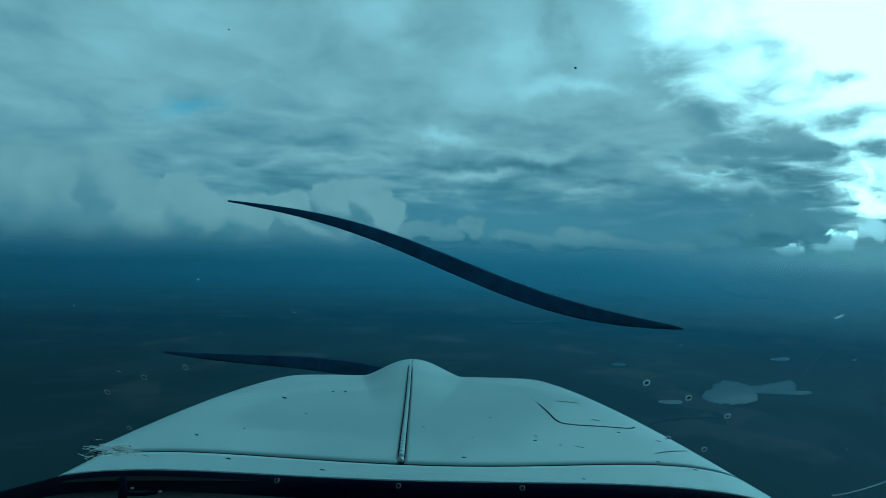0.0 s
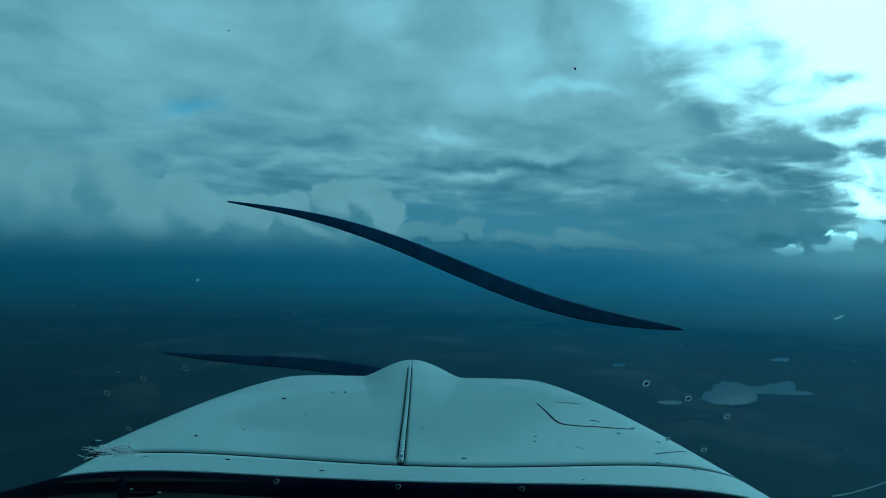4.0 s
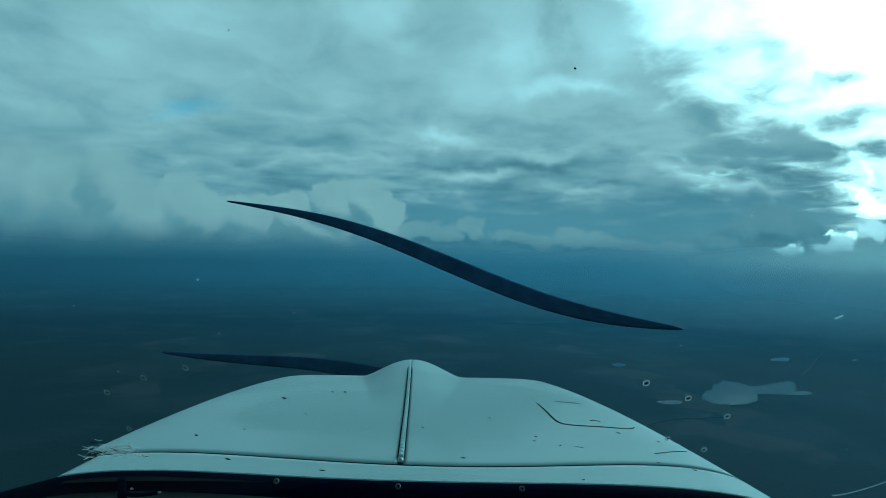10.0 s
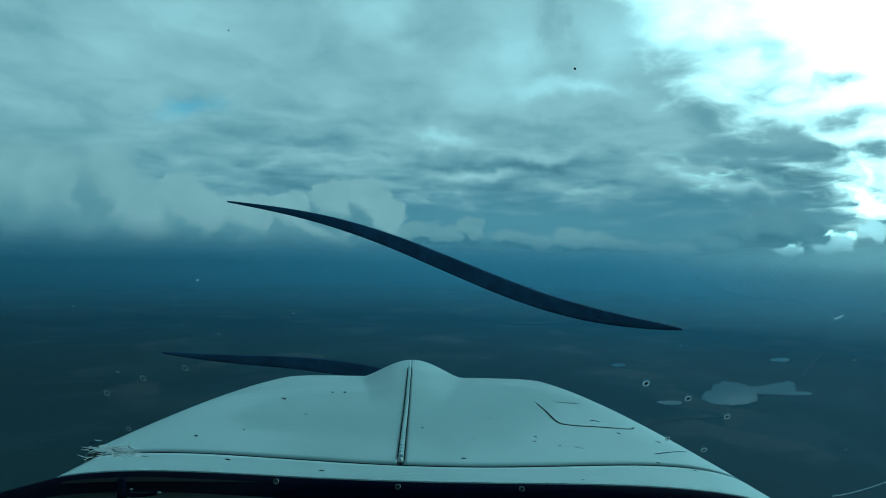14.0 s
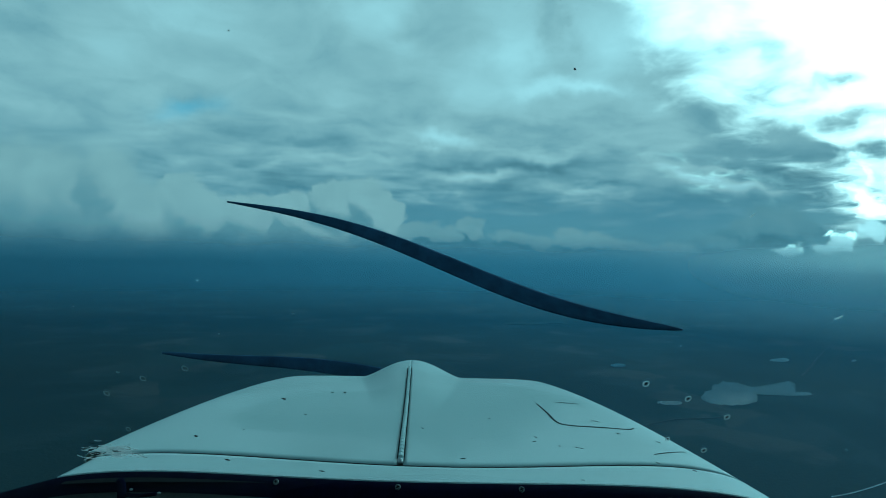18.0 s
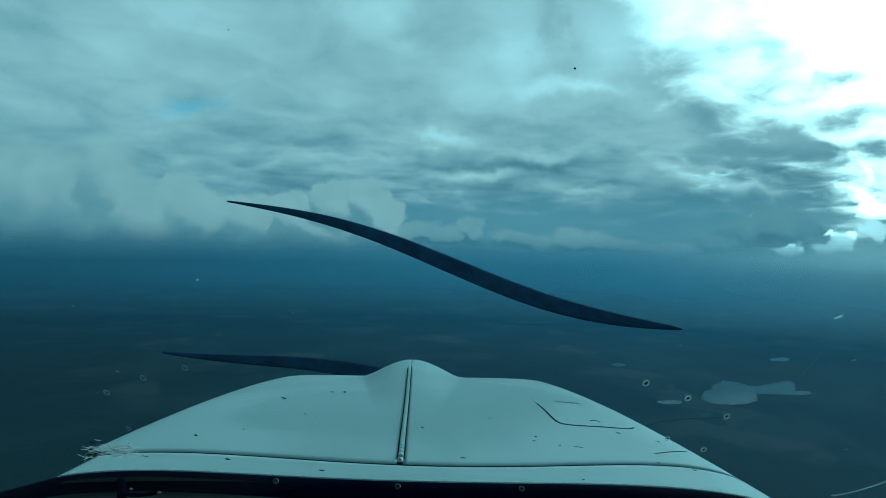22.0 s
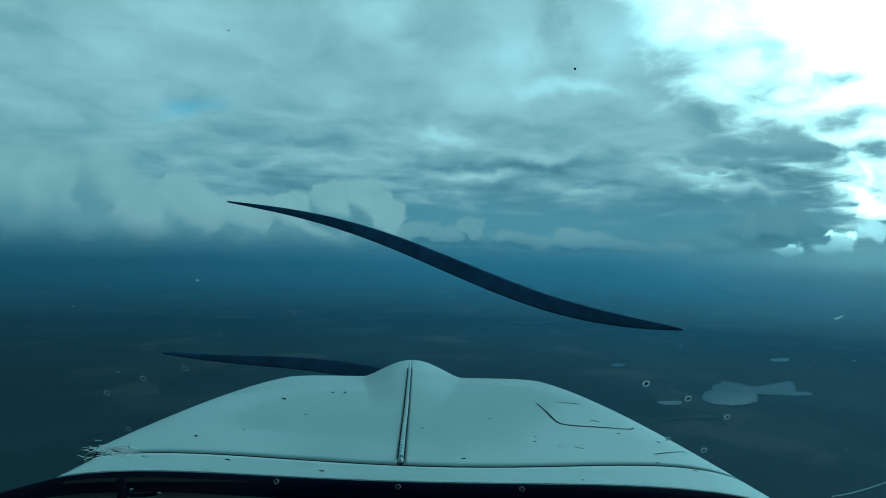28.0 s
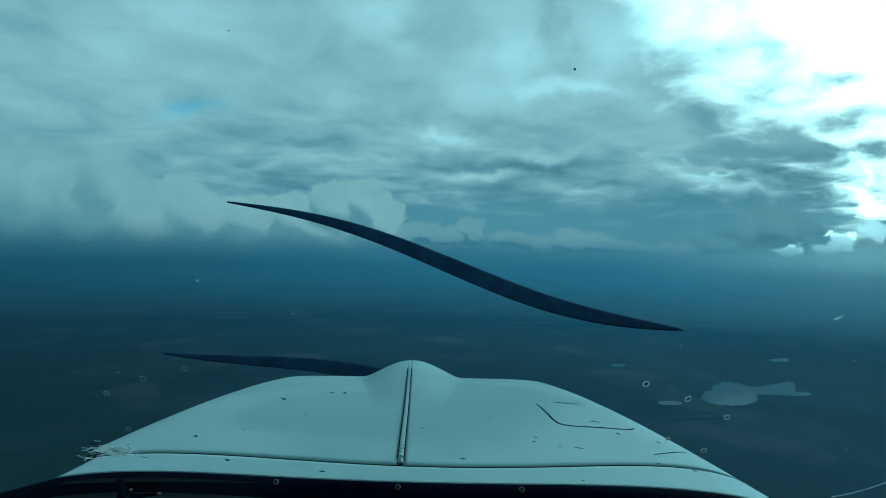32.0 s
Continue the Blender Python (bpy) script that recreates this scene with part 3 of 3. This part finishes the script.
skin_line("skin_scratch", ((0.051, 0.771), (0.07, 0.84), (0.091, 0.915)), 0.0018, CHIP, "fine dark scratch in the paint")


def chip(t, s, size, slant, k):
    rnd = random.Random(k)
    c, n = skin(s, t), skin_up(s, t)
    e1 = Vector((math.cos(slant), math.sin(slant), 0))
    e1 = (e1 - n * e1.dot(n)).normalized()
    e2 = n.cross(e1)
    bm = bmesh.new()
    rim = [(e1 * math.cos(f) * size * rnd.uniform(0.7, 1.2) + e2 * math.sin(f) * size * 0.42 * rnd.uniform(0.6, 1.2)) for f in [j * math.tau / 9 for j in range(9)]]
    rim = [Vector((v.x, v.y * (0.7 + 2.2 * max(t, 0.0)), v.z)) for v in rim]
    rim = [v - n * v.dot(n) for v in rim]
    low = [bm.verts.new(c + r) for r in rim]
    top = [bm.verts.new(c + r * 0.8 + n * 0.0007) for r in rim]
    bm.faces.new(top)
    for j in range(9):
        bm.faces.new((low[j], low[(j + 1) % 9], top[(j + 1) % 9], top[j]))
    part("paint_chip", bm, CHIP, aircraft)


CHIPS = ((0.431, -0.57, 9), (0.531, -0.389, 6), (0.534, -0.328, 7), (0.267, -0.392, 4), (0.148, -0.542, 3), (0.11, -0.668, 6), (-0.007, -0.478, 6),
         (0.258, 0.319, 4), (0.176, 0.06, 4), (0.129, 0.439, 4), (0.102, 0.423, 4), (0.079, 0.494, 3), (0.074, 0.544, 3), (0.069, 0.558, 3),
         (0.168, 0.753, 5), (0.132, 0.861, 4), (0.01, 0.744, 4), (-0.014, 0.827, 4), (0.113, 0.222, 2), (0.011, 0.176, 5), (0.163, -0.13, 2), (-0.068, 0.475, 3), (-0.047, -0.204, 4))
for k, (t, s, mm) in enumerate(CHIPS):
    chip(t, s, mm * 0.00125, (-0.7, -0.45, -0.95)[k % 3], k)

# seal and glareshield under the windshield
def sill(s, back, drop):
    q = max(-0.86, min(0.93, s))
    a = skin(q, sill_t(q))
    out = abs(s) - abs(q)
    return Vector((a.x + (s - q) * 0.62, a.y - back - 0.10 * out, a.z - drop - (0.14 if s < 0 else 0.32) * out))


wide_s = spread(-1.35, 1.25, 110)
seal = smooth(part("windshield_seal", sheet([[sill(s, b_, d_) for b_, d_ in ((-0.006, 0.012), (-0.002, 0.001), (0.006, -0.001), (0.018, 0.005), (0.027, 0.014), (0.034, 0.025))] for s in wide_s], 0.003), RUBBER, aircraft, "black rubber windshield seal"))
glareshield = smooth(part("glareshield", sheet([[sill(s, b_, d_) for b_, d_ in ((0.012, 0.022), (0.03, 0.0185), (0.08, 0.018), (0.16, 0.022), (0.26, 0.03), (0.36, 0.045), (0.40, 0.08), (0.41, 0.16))] for s in wide_s], 0.006), DASH, aircraft, "dull black glareshield with screws"))


def phillips(name, parent, m, size, mat, dark):
    bm = bmesh.new()
    bmesh.ops.create_cone(bm, cap_ends=True, segments=20, radius1=size, radius2=size * 0.7, depth=size * 0.45)
    ob = part(name, bm, mat, parent, "small cross-head screw")
    ob.matrix_basis = m
    for turn in (0, 90):
        bm = bmesh.new()
        bmesh.ops.create_cube(bm, size=1, matrix=Matrix.Diagonal((size * 1.2, size * 0.3, size * 0.1, 1)))
        slot = part("slot", bm, dark, ob)
        slot.matrix_basis = Matrix.Translation((0, 0, size * 0.25)) @ Matrix.Rotation(radians(turn + 20), 4, "Z")


for s in (-0.303, 0.0, 0.305):
    phillips("screw", seal, Matrix.Translation(sill(s, 0.0165, 0.0005)) @ Matrix.Rotation(radians(48), 4, "X"), 0.0044, ALLOY, LINER)

# clip on the glareshield, with its lead
def rod(pts, radius, taper=1.0):
    bm = bmesh.new()
    rows = []
    for k, p in enumerate(pts):
        along = (pts[min(k + 1, len(pts) - 1)] - pts[max(k - 1, 0)]).normalized()
        e1 = along.orthogonal().normalized()
        e2 = along.cross(e1)
        r_ = radius * (1 + (taper - 1) * k / (len(pts) - 1))
        rows.append([bm.verts.new(p + (e1 * math.cos(j * math.tau / 10) + e2 * math.sin(j * math.tau / 10)) * r_) for j in range(10)])
    for a, c in zip(rows, rows[1:]):
        for j in range(10):
            bm.faces.new((a[j], a[(j + 1) % 10], c[(j + 1) % 10], c[j]))
    bm.faces.new(rows[0][::-1])
    bm.faces.new(rows[-1])
    bmesh.ops.recalc_face_normals(bm, faces=bm.faces)
    return bm


clip_foot = sill(-0.655, 0.062, 0.006)
clip_ = smooth(part("wire_clip", rod([clip_foot + Vector(q) for q in ((0.009, -0.012, -0.006), (0.006, -0.006, 0.006), (0.001, 0.0, 0.015), (-0.002, 0.003, 0.0175))], 0.0062, 0.9), RUBBER, aircraft, "black plastic clip holding a short lead"))
smooth(part("lead", rod([clip_foot + Vector(q) for q in ((0.008, -0.006, 0.001), (0.022, -0.009, 0.001), (0.036, -0.011, 0.002), (0.052, -0.012, 0.004), (0.058, -0.012, 0.005))], 0.0030, 0.8), RUBBER, clip_))
for q in ((0.018, -0.004, 0.0075), (0.0625, -0.012, 0.006)):
    bm = bmesh.new()
    bmesh.ops.create_uvsphere(bm, u_segments=12, v_segments=8, radius=0.0017)
    stud = smooth(part("stud", bm, STEEL, clip_, "small bright metal stud"))
    stud.matrix_basis = Matrix.Translation(clip_foot + Vector(q)) @ Matrix.Diagonal((1.6, 1, 0.9, 1))

# the dark cabin behind the eye: unseen, added to keep the pane's reflections dark
CABIN = plain_material("cabin_trim", (0.035, 0.035, 0.037), 0.85, grain=30)


def wall_of(name, pts, label):
    a, c, e, f = (Vector(p) for p in pts)
    grid = [[a.lerp(c, i / 6).lerp(f.lerp(e, i / 6), j / 6) for j in range(7)] for i in range(7)]
    part(name, sheet(grid, 0.01), CABIN, aircraft, label)


wall_of("cabin_back", ((-0.62, -0.75, -0.85), (0.62, -0.75, -0.85), (0.62, -0.70, 0.46), (-0.62, -0.70, 0.46)), "unseen dark cabin back")
wall_of("cabin_floor", ((-0.64, 0.38, -0.85), (0.64, 0.38, -0.85), (0.64, -0.75, -0.86), (-0.64, -0.75, -0.86)), "unseen dark cabin floor")
wall_of("cabin_roof", ((-0.62, 0.10, 0.45), (0.62, 0.10, 0.45), (0.62, -0.72, 0.47), (-0.62, -0.72, 0.47)), "unseen dark cabin roof")
wall_of("instrument_panel", ((-0.66, 0.43, -0.50), (0.66, 0.43, -0.50), (0.64, 0.39, -0.85), (-0.64, 0.39, -0.85)), "unseen dark instrument panel")
for sg in (-1, 1):
    wall_of("cabin_side", ((sg * 0.64, 0.36, -0.85), (sg * 0.64, 0.30, -0.42), (sg * 0.62, -0.74, -0.40), (sg * 0.64, -0.75, -0.85)), "unseen dark cabin side")

# ---------------------------------------------------------------- windshield
def pane(a, b):
    """Where the windshield meets the line of sight of slopes a (right) and b (up)."""
    k2, k1 = 0.2 * a * a, 1 + 0.75 * b
    y = (-k1 + math.sqrt(k1 * k1 + 4 * k2 * 0.525)) / (2 * k2) if k2 > 1e-6 else 0.525 / k1
    return Vector((a * y, y, b * y))


def pane_at(x, z):
    return Vector((x, 0.525 - 0.75 * z - 0.2 * x * x, z))


windshield = smooth(part("windshield", sheet([[pane_at(-0.85 + 1.70 * i / 24, -0.50 + 0.90 * j / 20) for j in range(21)] for i in range(25)], -0.004), GLASS, aircraft, "clear acrylic windshield with scratches"))
windshield.visible_shadow = False
PANE_UP = Vector((0, -0.8, -0.6))


def mark(name, u, v, length, slant, wide, mat, label=""):
    """A fine scratch or speck on the inside of the windshield, at slopes u and v."""
    c = pane(u, v)
    across = Vector((math.cos(slant), 0, 0)) + Vector((0, -0.6, 0.8)) * math.sin(slant)
    pts = [c + across * (length * (k / 4 - 0.5)) + PANE_UP * (0.0005 + 0.0004 * math.sin(k)) for k in range(5)]
    part(name, ribbon(pts, [PANE_UP] * 5, lambda f: wide * (0.35 + 0.65 * math.sin(math.pi * (0.1 + 0.8 * f))), 0.0003), mat, windshield, label)


rnd = random.Random(5)
for k in range(170):
    f = rnd.gauss(0, 1)
    mark("scratch", -0.618 + 0.021 * f, -0.381 + 0.0062 * rnd.gauss(0, 1) - 0.0025 * f, rnd.uniform(0.004, 0.012), rnd.gauss(-0.10, 0.35), rnd.uniform(0.0006, 0.0011), SCRATCH if k % 24 else CHIP)
for u, v, ln, sl in ((-0.682, -0.392, 0.014, -0.7), (-0.672, -0.395, 0.018, 0.5), (-0.66, -0.395, 0.02, -0.3)):
    mark("scratch", u, v, ln, sl, 0.0011, SCRATCH)
for u, v, ln, sl, wd, mt in ((0.2495, 0.342, 0.0020, -0.6, 0.0016, CHIP), (0.7484, -0.1285, 0.0085, 0.55, 0.0022, SCRATCH), (-0.465, -0.058, 0.002, 0, 0.0016, SCRATCH),
                             (-0.283, -0.121, 0.004, -0.5, 0.0012, FAINT), (-0.424, -0.159, 0.0018, 0, 0.0014, FAINT), (-0.615, -0.232, 0.004, -0.6, 0.0014, FAINT),
                             (0.763, -0.379, 0.004, 0.1, 0.0014, FAINT), (0.778, -0.21, 0.005, 0.2, 0.0014, FAINT), (0.45, -0.182, 0.0018, 0, 0.0014, FAINT),
                             (-0.406, 0.415, 0.0010, 0.2, 0.0007, CHIP), (0.585, 0.065, 0.005, 0.8, 0.0010, SCRATCH), (-0.7, -0.107, 0.0018, 0, 0.0012, FAINT)):
    mark("speck", u, v, ln, sl, wd, mt)
# a long fine scratch by the lower corner
pts = [pane(0.735 + 0.12 * k / 10, -0.467 + 0.033 * (k / 10) ** 1.4) + PANE_UP * 0.0006 for k in range(11)]
part("long_scratch", ribbon(pts, [PANE_UP] * 11, lambda f: 0.0007, 0.0003), SCRATCH, windshield, "long fine scratch")


# rings and crosses modelled on the pane imitate reflections of screw heads
def reflected_ring(u, v, size, mat):
    size *= 0.92
    c = pane(u, v)
    m = Matrix.Translation(c + PANE_UP * 0.0012) @ Matrix(((1, 0, 0, 0), (0, -0.6, -0.8, 0), (0, 0.8, -0.6, 0), (0, 0, 0, 1)))
    bm = bmesh.new()
    rings = [[bm.verts.new((r * math.cos(k * math.tau / 20), r * 1.35 * math.sin(k * math.tau / 20), h)) for k in range(20)] for r, h in ((size, 0), (size * 0.9, 0.0005), (size * 0.80, 0.0005), (size * 0.76, 0))]
    for a, b in zip(rings, rings[1:]):
        for k in range(20):
            bm.faces.new((a[k], a[(k + 1) % 20], b[(k + 1) % 20], b[k]))
    ob = part("screw_reflection", bm, mat, windshield, "pale ring painted as a screw head's reflection")
    ob.matrix_basis = m
    for turn in (0, 90) if mat is RING else ():
        bm = bmesh.new()
        bmesh.ops.create_cube(bm, size=1, matrix=Matrix.Diagonal((size * (1.35 if turn else 0.9), size * (0.24 if turn else 0.36), 0.0004, 1)))
        part("slot", bm, LINER, ob).matrix_basis = Matrix.Rotation(radians(turn), 4, "Z")


for u, v, size, mt in ((0.384, -0.253, 0.0044, RING), (0.4635, -0.2815, 0.0042, RING), (0.537, -0.316, 0.0040, RING), (0.493, -0.379, 0.0040, RING), (0.4245, -0.358, 0.0036, RING),
                       (-0.488, -0.224, 0.0040, FAINT), (-0.567, -0.243, 0.0038, FAINT), (-0.636, -0.271, 0.0038, FAINT), (-0.595, -0.339, 0.0034, FAINT)):
    reflected_ring(u, v, size, mt)

# ---------------------------------------------------------------- propeller
def blade(name, ends, bow, curl, width, y, label):
    """A blade between two points of the propeller's plane, y metres ahead; bow and curl bend it."""
    (x0, z0), (x1, z1) = ends
    n, rim = 60, 10
    bm = bmesh.new()
    rows = []
    for k in range(n + 1):
        f = k / n
        c = Vector((x0 + (x1 - x0) * f, y, z0 + (z1 - z0) * f - bow * math.sin(math.pi * f) - curl * math.sin(math.tau * f)))
        wd = width(f)
        tw = 0.5 - 0.5 * f
        row = []
        for j in range(rim):
            q = j * math.tau / rim
            up, deep = math.cos(q) * wd / 2, math.sin(q) * max(0.006, wd * 0.14)
            row.append(bm.verts.new(c + Vector((0, deep + up * tw, up))))
        rows.append(row)
    for a, b in zip(rows, rows[1:]):
        for j in range(rim):
            bm.faces.new((a[j], a[(j + 1) % rim], b[(j + 1) % rim], b[j]))
    bm.faces.new(rows[0][::-1])
    bm.faces.new(rows[-1])
    bmesh.ops.recalc_face_normals(bm, faces=bm.faces)
    return smooth(part(name, bm, BLADE, propeller, label))


propeller = smooth(part("propeller", sheet([[Vector((-0.11 + r * math.cos(k * math.tau / 28), 2.13 + h, -0.62 + r * math.sin(k * math.tau / 28))) for r, h in ((0.12, 0.0), (0.118, 0.05), (0.10, 0.12), (0.06, 0.19), (0.002, 0.22))] for k in range(29)], 0.003), BLADE, aircraft, "dark two-blade propeller"))
PROP_Y = 2.25


def disc(u, v):
    return ((u - 784) / 934 * PROP_Y, (441 - v) / 934 * PROP_Y)


def full_width(f):
    return PROP_Y / 934 * (3 + 29 * (math.sin(math.pi * f ** 1.35) ** 0.75 if 0 < f < 1 else 0))


def root_width(f):
    return PROP_Y / 934 * (3 + 27 * f ** 0.75)


blade("blade", (disc(403, 357), disc(1207, 583)), 3 * PROP_Y / 934, -18 * PROP_Y / 934, full_width, PROP_Y, "slender black blade bent like an S")
blade("blade", (disc(288, 624), disc(690, 668)), -6 * PROP_Y / 934, 3 * PROP_Y / 934, root_width, PROP_Y, "slender black blade low beside the nose")
